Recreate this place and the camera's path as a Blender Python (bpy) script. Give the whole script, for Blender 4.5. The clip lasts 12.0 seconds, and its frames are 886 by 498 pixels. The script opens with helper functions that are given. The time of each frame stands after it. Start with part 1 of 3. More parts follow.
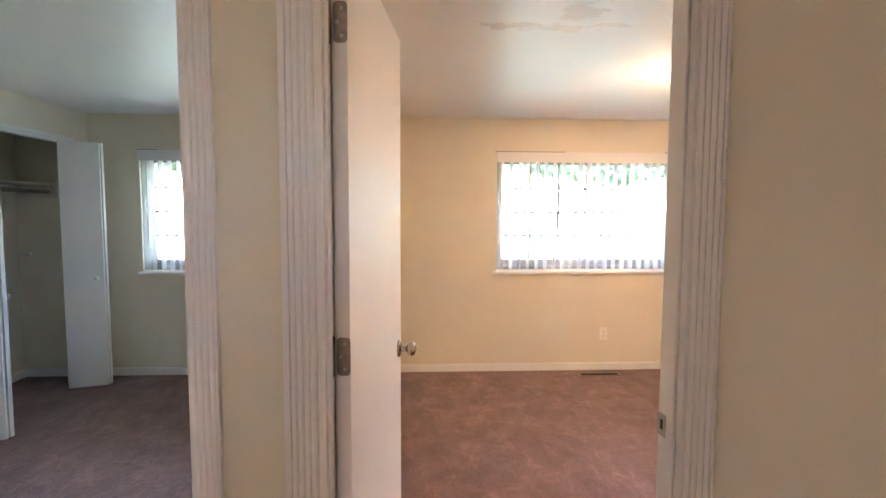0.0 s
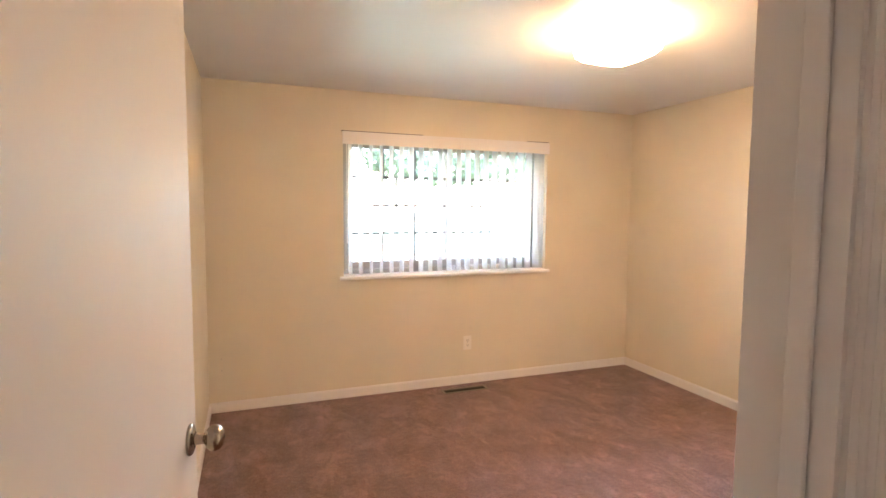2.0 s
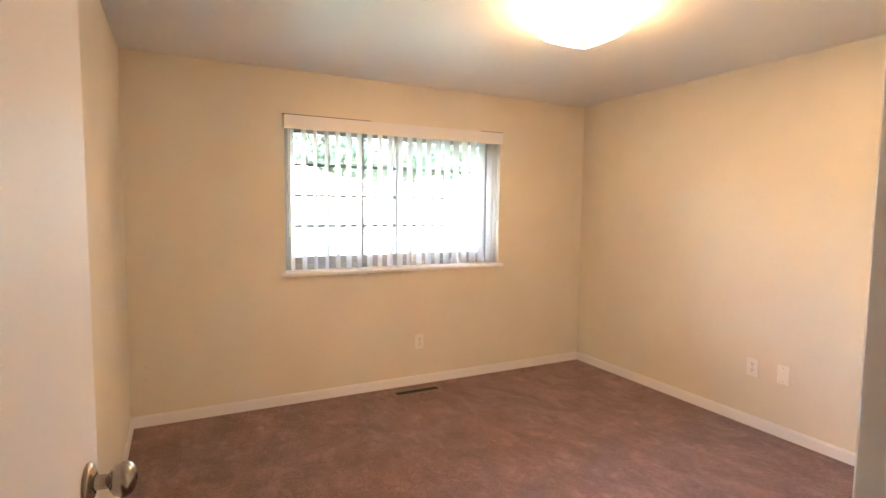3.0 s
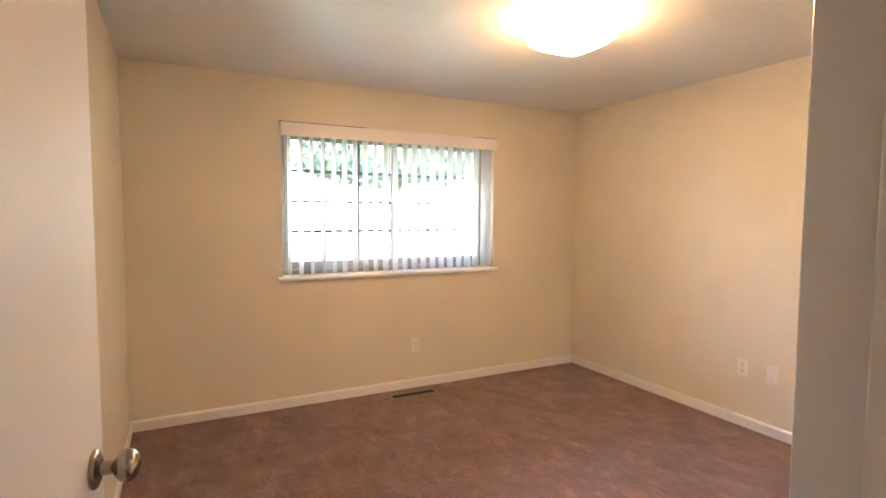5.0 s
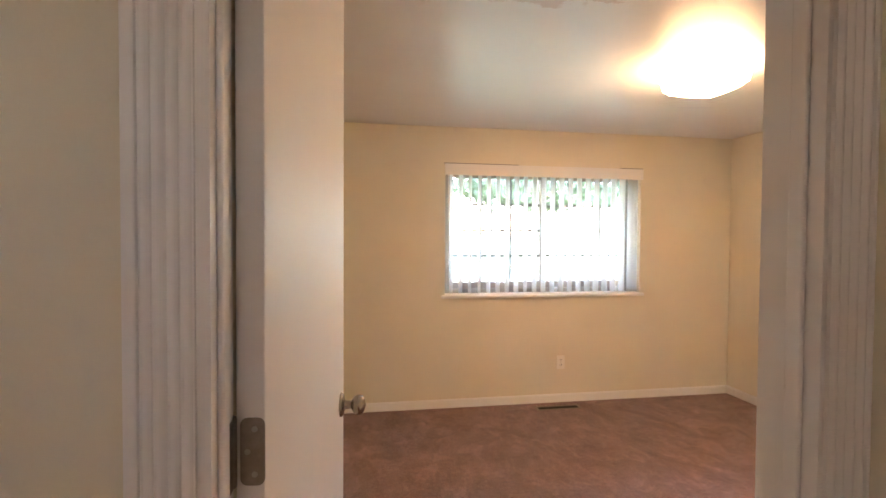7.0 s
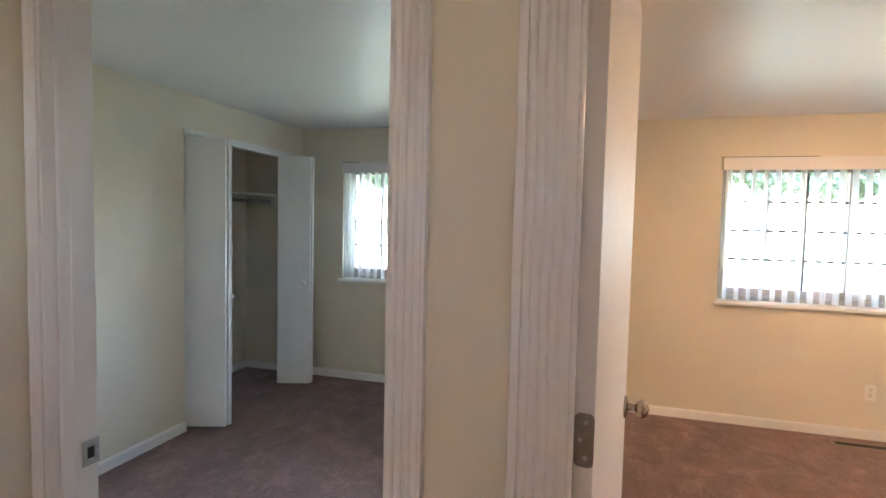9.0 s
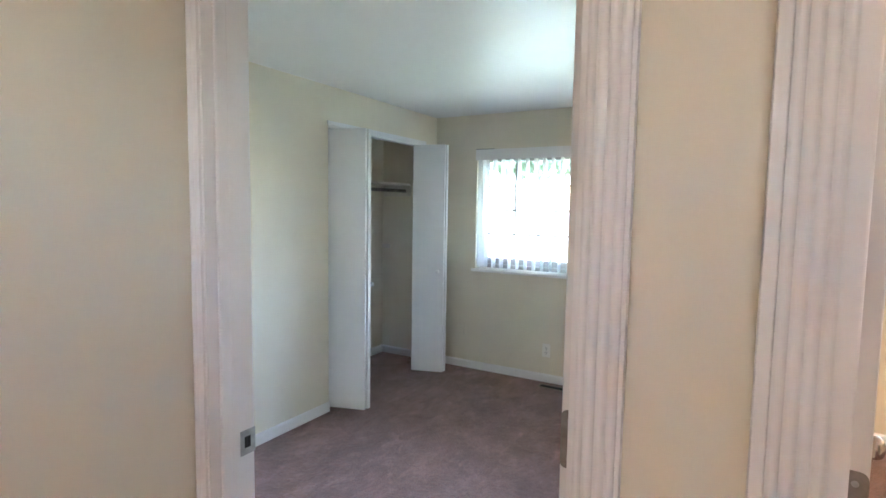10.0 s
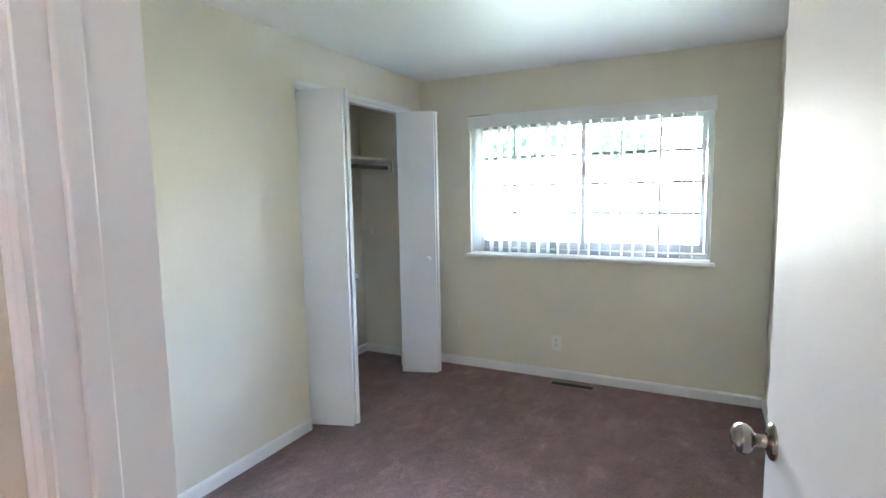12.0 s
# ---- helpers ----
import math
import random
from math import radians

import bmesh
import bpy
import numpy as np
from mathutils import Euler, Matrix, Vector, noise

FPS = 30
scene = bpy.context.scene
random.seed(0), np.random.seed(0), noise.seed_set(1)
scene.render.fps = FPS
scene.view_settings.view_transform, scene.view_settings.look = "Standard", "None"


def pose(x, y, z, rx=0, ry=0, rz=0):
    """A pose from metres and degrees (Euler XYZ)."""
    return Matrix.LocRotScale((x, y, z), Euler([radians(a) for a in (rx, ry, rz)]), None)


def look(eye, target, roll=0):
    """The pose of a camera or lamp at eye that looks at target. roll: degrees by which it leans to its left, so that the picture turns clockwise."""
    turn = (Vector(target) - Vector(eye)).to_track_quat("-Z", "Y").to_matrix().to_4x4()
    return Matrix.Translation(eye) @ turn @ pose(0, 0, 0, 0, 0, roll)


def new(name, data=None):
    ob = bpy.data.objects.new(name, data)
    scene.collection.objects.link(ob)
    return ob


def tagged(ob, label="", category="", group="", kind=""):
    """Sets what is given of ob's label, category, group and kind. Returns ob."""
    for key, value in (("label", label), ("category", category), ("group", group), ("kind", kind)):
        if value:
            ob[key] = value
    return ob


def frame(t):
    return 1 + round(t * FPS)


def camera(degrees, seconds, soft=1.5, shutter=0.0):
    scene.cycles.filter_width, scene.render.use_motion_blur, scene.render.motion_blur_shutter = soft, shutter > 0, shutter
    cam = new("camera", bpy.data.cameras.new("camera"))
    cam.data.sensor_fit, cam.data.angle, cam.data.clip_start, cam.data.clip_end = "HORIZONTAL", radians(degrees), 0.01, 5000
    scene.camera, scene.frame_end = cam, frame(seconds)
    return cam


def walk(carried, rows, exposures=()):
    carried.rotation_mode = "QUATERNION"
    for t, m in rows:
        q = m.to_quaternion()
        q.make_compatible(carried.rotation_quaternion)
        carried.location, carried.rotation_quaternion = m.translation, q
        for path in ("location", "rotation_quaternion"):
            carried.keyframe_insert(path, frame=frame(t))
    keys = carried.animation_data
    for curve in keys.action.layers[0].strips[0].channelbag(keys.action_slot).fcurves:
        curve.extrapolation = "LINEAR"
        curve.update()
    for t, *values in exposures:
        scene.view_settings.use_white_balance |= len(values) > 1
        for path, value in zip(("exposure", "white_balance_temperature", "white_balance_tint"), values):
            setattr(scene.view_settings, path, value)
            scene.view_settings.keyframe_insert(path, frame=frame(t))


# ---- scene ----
cam = camera(80.8, 12.0)
PATH = [
    (0, (0.025, -1.168, 1.498), (0.125, 0.825, 1.351), 0.2),
    (0.5, (0.032, -0.964, 1.501), (0.29, 1.013, 1.347), 0.3),
    (1, (0.064, -0.691, 1.496), (0.462, 1.263, 1.341), 0.1),
    (1.5, (0.092, -0.522, 1.491), (0.633, 1.396, 1.332), 0.3),
    (2, (0.078, -0.351, 1.451), (0.779, 1.516, 1.302), 0.4),
    (2.5, (0.084, -0.216, 1.434), (0.909, 1.6, 1.279), 0.5),
    (3, (0.093, -0.122, 1.404), (0.998, 1.655, 1.248), 0.6),
    (5, (0.086, -0.183, 1.392), (0.999, 1.591, 1.261), 0.3),
    (5.5, (0.062, -0.31, 1.4), (0.842, 1.529, 1.298), 0.1),
    (6, (0.046, -0.434, 1.414), (0.678, 1.462, 1.332), 0.2),
    (6.5, (0.029, -0.552, 1.415), (0.509, 1.389, 1.357), 0.1),
    (6.7, (0.007, -0.594, 1.426), (0.439, 1.358, 1.374), 0.2),
    (8.3, (-0.102, -0.795, 1.487), (-0.278, 1.196, 1.413), 1.1),
    (8.5, (-0.112, -0.814, 1.51), (-0.397, 1.163, 1.422), 1.3),
    (9, (-0.15, -0.812, 1.514), (-0.712, 1.104, 1.403), 1.3),
    (9.5, (-0.219, -0.795, 1.461), (-1.049, 1.021, 1.344), 1.2),
    (10, (-0.291, -0.69, 1.505), (-1.289, 1.036, 1.343), 0.9),
    (10.5, (-0.455, -0.585, 1.508), (-1.488, 1.118, 1.325), 0.5),
    (11, (-0.544, -0.475, 1.49), (-1.547, 1.245, 1.297), -0.1),
    (11.5, (-0.637, -0.386, 1.466), (-1.589, 1.36, 1.26), -0.7),
    (12, (-0.725, -0.25, 1.439), (-1.625, 1.523, 1.221), -1.0),
]
EXPOSURES = [(0.0, 6.55, 6150, 18), (3.2, 6.15, 6600, 18), (6.5, 6.05, 6650, 18), (8.3, 6.05, 6500, 18), (9.5, 6.75, 6050, 16), (10.5, 7.25, 5800, 15), (12.0, 7.3, 5900, 17)]
walk(cam, [(t, look(eye, target, roll)) for t, eye, target, roll in PATH], EXPOSURES)

# ---- light: hazy sky, veiled sun above the added eave on the window side ----
sun_el, sun_az = 57, 325
world = bpy.data.worlds.new("world")
scene.world = world
world.use_nodes = True
wn = world.node_tree.nodes
sky = wn.new("ShaderNodeTexSky")
sky.sky_type = "NISHITA"
sky.sun_disc = False
sky.sun_elevation, sky.sun_rotation = radians(sun_el), radians(sun_az)
sky.air_density, sky.dust_density = 1.0, 1.6
world.node_tree.links.new(sky.outputs[0], wn["Background"].inputs[0])
wn["Background"].inputs[1].default_value = 0.15
sun_data = bpy.data.lights.new("sun", "SUN")
sun_data.energy, sun_data.angle, sun_data.color = 0.5, radians(10), (1.0, 0.95, 0.87)
sun = new("sun", sun_data)
sun_dir = Vector((math.sin(radians(sun_az)) * math.cos(radians(sun_el)), math.cos(radians(sun_az)) * math.cos(radians(sun_el)), math.sin(radians(sun_el))))
sun.matrix_world = look(sun_dir * 50, (0, 0, 0))
ROOM_LAMP, HALL_FILL = 0.74, 0.19


# ---- materials ----
def shader(name, color, rough=0.5, metal=0.0, spec=0.5):
    m = bpy.data.materials.new(name)
    m.use_nodes = True
    b = m.node_tree.nodes["Principled BSDF"]
    b.inputs["Base Color"].default_value = (*color, 1)
    b.inputs["Roughness"].default_value = rough
    b.inputs["Metallic"].default_value = metal
    b.inputs["Specular IOR Level"].default_value = spec
    return m, m.node_tree, b


def noise_node(nt, scale, detail=4.0, rough=0.55, coords=None, distort=0.0):
    n = nt.nodes.new("ShaderNodeTexNoise")
    n.inputs["Scale"].default_value = scale
    n.inputs["Detail"].default_value = detail
    n.inputs["Roughness"].default_value = rough
    n.inputs["Distortion"].default_value = distort
    nt.links.new(coords or object_coords(nt), n.inputs["Vector"])
    return n


def object_coords(nt):
    t = nt.nodes.new("ShaderNodeNewGeometry")
    return t.outputs["Position"]


def stretch(nt, scale, turn=0.0):
    m = nt.nodes.new("ShaderNodeMapping")
    m.inputs["Scale"].default_value = scale
    m.inputs["Rotation"].default_value = (0, 0, radians(turn))
    nt.links.new(object_coords(nt), m.inputs["Vector"])
    return m.outputs[0]


def ramp(nt, src, stops):
    r = nt.nodes.new("ShaderNodeValToRGB")
    e = r.color_ramp.elements
    while len(e) < len(stops):
        e.new(0.5)
    for el, (pos, col) in zip(e, stops):
        el.position, el.color = pos, (*col, 1)
    nt.links.new(src, r.inputs[0])
    return r.outputs[0]


def mix(nt, fac, a, b, kind="MIX"):
    m = nt.nodes.new("ShaderNodeMix")
    m.data_type, m.blend_type = "RGBA", kind
    for key, v in ((0, fac), (6, a), (7, b)):
        if isinstance(v, (int, float)):
            m.inputs[key].default_value = v
        elif isinstance(v, tuple):
            m.inputs[key].default_value = (*v, 1)
        else:
            nt.links.new(v, m.inputs[key])
    return m.outputs[2]


def bump(nt, bsdf, src, strength, dist):
    b = nt.nodes.new("ShaderNodeBump")
    b.inputs["Strength"].default_value = strength
    b.inputs["Distance"].default_value = dist
    nt.links.new(src, b.inputs["Height"])
    nt.links.new(b.outputs[0], bsdf.inputs["Normal"])


def tone(c, k):
    return tuple(min(1.0, v * k) for v in c)


def painted(name, color, rough, relief=0.12, grain=220.0, vary=0.05):
    """Rolled or brushed paint: faint broad unevenness, small scuffs and an orange-peel relief."""
    m, nt, b = shader(name, color, rough)
    broad = noise_node(nt, 1.7, 3)
    col = ramp(nt, broad.outputs[0], [(0.3, tone(color, 1 - vary)), (0.7, tone(color, 1 + vary * 0.5))])
    marks = noise_node(nt, 9.0, 6, 0.65)
    mark = ramp(nt, marks.outputs[0], [(0.66, (1, 1, 1)), (0.8, (0.93, 0.92, 0.9))])
    nt.links.new(mix(nt, 1.0, col, mark, "MULTIPLY"), b.inputs["Base Color"])
    r = nt.nodes.new("ShaderNodeMapRange")
    r.inputs[3].default_value, r.inputs[4].default_value = rough - 0.05, rough + 0.07
    nt.links.new(noise_node(nt, 5.0, 3).outputs[0], r.inputs[0])
    nt.links.new(r.outputs[0], b.inputs["Roughness"])
    bump(nt, b, noise_node(nt, grain, 3).outputs[0], relief, 0.0015)
    return m


WALL_COL = (0.77, 0.71, 0.575)
M_wall = painted("cream_wall_paint", WALL_COL, 0.43, 0.16, 260)
M_trim = painted("white_trim_paint", (0.84, 0.82, 0.80), 0.30, 0.01, 120, 0.02)
M_door = painted("white_door_paint", (0.80, 0.78, 0.755), 0.53, 0.08, 90, 0.03)
M_bifold = painted("white_bifold_paint", (0.80, 0.80, 0.79), 0.42, 0.06, 120, 0.03)
M_plate, _, _ = shader("ivory_plastic", (0.84, 0.81, 0.73), 0.35)
M_slot, _, _ = shader("dark_slot", (0.02, 0.018, 0.016), 0.7)
M_shelf = painted("shelf_paint", (0.72, 0.68, 0.6), 0.45, 0.08, 120)


def make_ceiling():
    c = (0.80, 0.79, 0.775)
    m, nt, b = shader("ceiling_paint", c, 0.43)
    broad = noise_node(nt, 1.3, 4)
    col = ramp(nt, broad.outputs[0], [(0.3, tone(c, 0.95)), (0.7, c)])
    # old water stain, brownish with ragged rims, near the doorway of the warm room
    pos = object_coords(nt)
    warp = noise_node(nt, 5.5, 5, 0.7)
    off = nt.nodes.new("ShaderNodeVectorMath"); off.operation = "MULTIPLY_ADD"
    nt.links.new(warp.outputs["Color"], off.inputs[0])
    off.inputs[1].default_value = (0.45, 0.34, 0.0)
    nt.links.new(pos, off.inputs[2])
    spots = None
    for x, y, rx, ry in ((0.90, 1.43, 0.15, 0.05), (0.95, 1.22, 0.06, 0.12), (0.66, 1.41, 0.11, 0.035), (1.12, 1.36, 0.10, 0.03)):
        mp = nt.nodes.new("ShaderNodeMapping")
        mp.vector_type = "TEXTURE"
        mp.inputs["Location"].default_value = (x, y, 2.335)
        mp.inputs["Scale"].default_value = (rx, ry, 1)
        nt.links.new(off.outputs[0], mp.inputs["Vector"])
        ln = nt.nodes.new("ShaderNodeVectorMath"); ln.operation = "LENGTH"
        nt.links.new(mp.outputs[0], ln.inputs[0])
        rg = nt.nodes.new("ShaderNodeMapRange")
        rg.inputs[1].default_value, rg.inputs[2].default_value = 1.15, 0.75
        nt.links.new(ln.outputs["Value"], rg.inputs[0])
        if spots is None:
            spots = rg.outputs[0]
        else:
            mx = nt.nodes.new("ShaderNodeMath"); mx.operation = "MAXIMUM"
            nt.links.new(spots, mx.inputs[0]); nt.links.new(rg.outputs[0], mx.inputs[1])
            spots = mx.outputs[0]
    soft = nt.nodes.new("ShaderNodeMath"); soft.operation = "MULTIPLY"
    nt.links.new(spots, soft.inputs[0]); soft.inputs[1].default_value = 0.75
    nt.links.new(mix(nt, soft.outputs[0], col, (0.60, 0.50, 0.44)), b.inputs["Base Color"])
    bump(nt, b, noise_node(nt, 70, 4, 0.6).outputs[0], 0.12, 0.002)
    return m


def make_carpet():
    c = (0.265, 0.156, 0.134)
    m, nt, b = shader("taupe_carpet", c, 0.95, spec=0.1)
    patch = noise_node(nt, 4.5, 5, 0.62, distort=0.5)
    col = ramp(nt, patch.outputs[0], [(0.35, tone(c, 0.78)), (0.5, c), (0.65, tone(c, 1.17))])
    # pile brushed one way or the other by the vacuum cleaner and by feet
    for turn, size in ((28, 10.0), (-50, 7.0)):
        streak = noise_node(nt, size, 4, 0.62, stretch(nt, (1.0, 0.5, 1.0), turn), 1.2)
        st = ramp(nt, streak.outputs[0], [(0.38, (0.90, 0.90, 0.90)), (0.56, (1.0, 1.0, 1.0)), (0.66, (1.24, 1.23, 1.22))])
        col = mix(nt, 1.0, col, st, "MULTIPLY")
    tuft = noise_node(nt, 170, 2, 0.7)
    tf = ramp(nt, tuft.outputs[0], [(0.32, (0.45, 0.45, 0.45)), (0.68, (1.6, 1.6, 1.6))])
    col = mix(nt, 1.0, col, tf, "MULTIPLY")
    mid = noise_node(nt, 42, 3, 0.6)
    md = ramp(nt, mid.outputs[0], [(0.3, (0.84, 0.84, 0.84)), (0.7, (1.14, 1.14, 1.14))])
    col = mix(nt, 1.0, col, md, "MULTIPLY")
    nt.links.new(col, b.inputs["Base Color"])
    b.inputs["Sheen Weight"].default_value = 0.35
    b.inputs["Sheen Roughness"].default_value = 0.42
    b.inputs["Sheen Tint"].default_value = (0.82, 0.80, 0.84, 1)
    add = nt.nodes.new("ShaderNodeMath"); add.operation = "ADD"
    nt.links.new(tuft.outputs[0], add.inputs[0]); nt.links.new(mid.outputs[0], add.inputs[1])
    bump(nt, b, add.outputs[0], 0.9, 0.012)
    return m


def make_metal(name, color, rough):
    m, nt, b = shader(name, color, rough, 1.0)
    n = noise_node(nt, 60, 4)
    nt.links.new(ramp(nt, n.outputs[0], [(0.3, tone(color, 0.75)), (0.65, color)]), b.inputs["Base Color"])
    r = nt.nodes.new("ShaderNodeMapRange")
    r.inputs[3].default_value, r.inputs[4].default_value = rough * 0.7, rough * 1.5
    nt.links.new(noise_node(nt, 25, 3).outputs[0], r.inputs[0])
    nt.links.new(r.outputs[0], b.inputs["Roughness"])
    return m


def make_glass():
    m, nt, b = shader("window_glass", (1, 1, 1), 0.0)
    out = nt.nodes["Material Output"]
    nt.nodes.remove(b)
    tr, gl, mx = nt.nodes.new("ShaderNodeBsdfTransparent"), nt.nodes.new("ShaderNodeBsdfGlossy"), nt.nodes.new("ShaderNodeMixShader")
    fr = nt.nodes.new("ShaderNodeFresnel")
    tr.inputs[0].default_value = (0.95, 0.97, 0.95, 1)
    gl.inputs["Roughness"].default_value = 0.02
    for a, z in ((fr.outputs[0], mx.inputs[0]), (tr.outputs[0], mx.inputs[1]), (gl.outputs[0], mx.inputs[2]), (mx.outputs[0], out.inputs[0])):
        nt.links.new(a, z)
    return m


def make_vane():
    m, nt, b = shader("vane_pvc", (0.82, 0.82, 0.80), 0.45)
    tl, mx = nt.nodes.new("ShaderNodeBsdfTranslucent"), nt.nodes.new("ShaderNodeMixShader")
    tl.inputs[0].default_value = (0.93, 0.94, 0.93, 1)
    mx.inputs[0].default_value = 0.82
    out = nt.nodes["Material Output"]
    nt.links.new(b.outputs[0], mx.inputs[1]); nt.links.new(tl.outputs[0], mx.inputs[2]); nt.links.new(mx.outputs[0], out.inputs[0])
    w = nt.nodes.new("ShaderNodeTexWave")
    w.inputs["Scale"].default_value, w.inputs["Distortion"].default_value = 60, 0.6
    nt.links.new(object_coords(nt), w.inputs["Vector"])
    bump(nt, b, w.outputs["Fac"], 0.15, 0.0008)
    return m


def make_glow(name, color, power):
    m, nt, b = shader(name, (0.9, 0.88, 0.82), 0.25)
    b.inputs["Emission Color"].default_value = (*color, 1)
    b.inputs["Emission Strength"].default_value = power
    return m


def make_leaves(name, c):
    m, nt, b = shader(name, c, 0.6)
    n = noise_node(nt, 0.8, 5)
    nt.links.new(ramp(nt, n.outputs[0], [(0.3, tone(c, 0.6)), (0.7, tone(c, 1.4))]), b.inputs["Base Color"])
    return m


M_ceiling = make_ceiling()
M_carpet = make_carpet()
M_nickel = make_metal("aged_nickel", (0.42, 0.37, 0.32), 0.22)
M_hinge = make_metal("dull_hinge_steel", (0.33, 0.30, 0.27), 0.42)
M_strike = make_metal("strike_steel", (0.50, 0.49, 0.47), 0.35)
M_rod = make_metal("closet_rod_steel", (0.35, 0.33, 0.31), 0.35)
M_vent = painted("beige_register_enamel", (0.27, 0.21, 0.17), 0.45, 0.05, 90)
M_glass = make_glass()
M_vane = make_vane()
M_valance = painted("valance_pvc", (0.82, 0.81, 0.79), 0.4, 0.05, 60, 0.02)
M_frame = painted("window_frame_paint", (0.45, 0.45, 0.43), 0.45, 0.06, 120)
M_muntin = painted("muntin_paint", (0.11, 0.11, 0.11), 0.5, 0.04, 120)
M_lampglass = make_glow("lit_lamp_glass", (1.0, 0.60, 0.30), ROOM_LAMP)
# glow of the added hall lamp, which stays out of view
M_hallfill = make_glow("hall_fill_glow", (1.0, 0.70, 0.54), HALL_FILL)
M_grass = make_leaves("lawn_grass", (0.088, 0.112, 0.056))
M_leaf = make_leaves("tree_leaves", (0.12, 0.15, 0.085))
M_bark, _, _ = shader("tree_bark", (0.12, 0.09, 0.07), 0.9)


# ---- mesh helpers ----
def mesh_ob(name, bm, material, smooth=False):
    me = bpy.data.meshes.new(name)
    bmesh.ops.recalc_face_normals(bm, faces=bm.faces)
    bm.to_mesh(me)
    bm.free()
    if smooth:
        me.polygons.foreach_set("use_smooth", [True] * len(me.polygons))
    me.materials.append(material)
    return new(name, me)


def part(name, bm, material, parent, label="", smooth=False):
    ob = mesh_ob(name, bm, material, smooth)
    ob.parent = parent
    return tagged(ob, label)


def base(name, m=None):
    e = new(name)
    e.empty_display_size = 0.1
    if m is not None:
        e.matrix_basis = m
    return e


def add_box(bm, x0, x1, y0, y1, z0, z1, bevel=0.0, seg=2):
    r = bmesh.ops.create_cube(bm, size=1)
    for v in r["verts"]:
        v.co = Vector((x0 + (v.co.x + 0.5) * (x1 - x0), y0 + (v.co.y + 0.5) * (y1 - y0), z0 + (v.co.z + 0.5) * (z1 - z0)))
    if bevel:
        edges = list({e for v in r["verts"] for e in v.link_edges})
        bmesh.ops.bevel(bm, geom=edges, offset=bevel, segments=seg, affect="EDGES", profile=0.5)
    return bm


def box(x0, x1, y0, y1, z0, z1, bevel=0.0, seg=2):
    return add_box(bmesh.new(), x0, x1, y0, y1, z0, z1, bevel, seg)


def add_lathe(bm, profile, m=None, steps=28):
    """Turned body: profile of (radius, height) about z, then moved by m."""
    m = m or Matrix()
    rings = []
    for r, z in profile:
        if r < 1e-6:
            rings.append([bm.verts.new(m @ Vector((0, 0, z)))])
        else:
            rings.append([bm.verts.new(m @ Vector((r * math.cos(2 * math.pi * i / steps), r * math.sin(2 * math.pi * i / steps), z))) for i in range(steps)])
    for a, b in zip(rings, rings[1:]):
        for i in range(steps):
            j = (i + 1) % steps
            if len(a) == 1 and len(b) == 1:
                continue
            if len(a) == 1:
                bm.faces.new((a[0], b[i], b[j]))
            elif len(b) == 1:
                bm.faces.new((a[i], a[j], b[0]))
            else:
                bm.faces.new((a[i], a[j], b[j], b[i]))
    return bm


def add_profile(bm, pts, a, b, across, out):
    """A moulding from a to b whose section pts (u along across, v along out) is closed."""
    a, b, across, out = Vector(a), Vector(b), Vector(across), Vector(out)
    ra = [bm.verts.new(a + across * u + out * v) for u, v in pts]
    rb = [bm.verts.new(b + across * u + out * v) for u, v in pts]
    n = len(pts)
    for i in range(n):
        j = (i + 1) % n
        bm.faces.new((ra[i], ra[j], rb[j], rb[i]))
    bm.faces.new(ra)
    bm.faces.new(rb[::-1])
    return bm


def wall(name, axis, at, thick, lo, hi, z0, z1, holes=(), label="cream painted plaster wall"):
    """A wall with openings through it. axis 'x': it runs along x at y = at .. at + thick; 'y': along y."""
    us = sorted({lo, hi, *(h for o in holes for h in o[:2])})
    zs = sorted({z0, z1, *(h for o in holes for h in o[2:])})
    us = [u for u in us if lo <= u <= hi]

    def solid(i, j):
        if not (0 <= i < len(us) - 1 and 0 <= j < len(zs) - 1):
            return False
        u, z = (us[i] + us[i + 1]) / 2, (zs[j] + zs[j + 1]) / 2
        return not any(o[0] < u < o[1] and o[2] < z < o[3] for o in holes)

    bm = bmesh.new()
    cache = {}

    def vert(u, d, z):
        key = (round(u, 5), d, round(z, 5))
        if key not in cache:
            p = at + thick * d
            cache[key] = bm.verts.new((u, p, z) if axis == "x" else (p, u, z))
        return cache[key]

    for i in range(len(us) - 1):
        for j in range(len(zs) - 1):
            if not solid(i, j):
                continue
            u0, u1, a, b = us[i], us[i + 1], zs[j], zs[j + 1]
            for d in (0, 1):
                bm.faces.new([vert(u0, d, a), vert(u1, d, a), vert(u1, d, b), vert(u0, d, b)])
            for (di, dj, p, q) in ((-1, 0, (u0, a), (u0, b)), (1, 0, (u1, a), (u1, b)), (0, -1, (u0, a), (u1, a)), (0, 1, (u0, b), (u1, b))):
                if not solid(i + di, j + dj):
                    bm.faces.new([vert(p[0], 0, p[1]), vert(q[0], 0, q[1]), vert(q[0], 1, q[1]), vert(p[0], 1, p[1])])
    return tagged(mesh_ob(name, bm, M_wall), label, "wall", kind="structure")


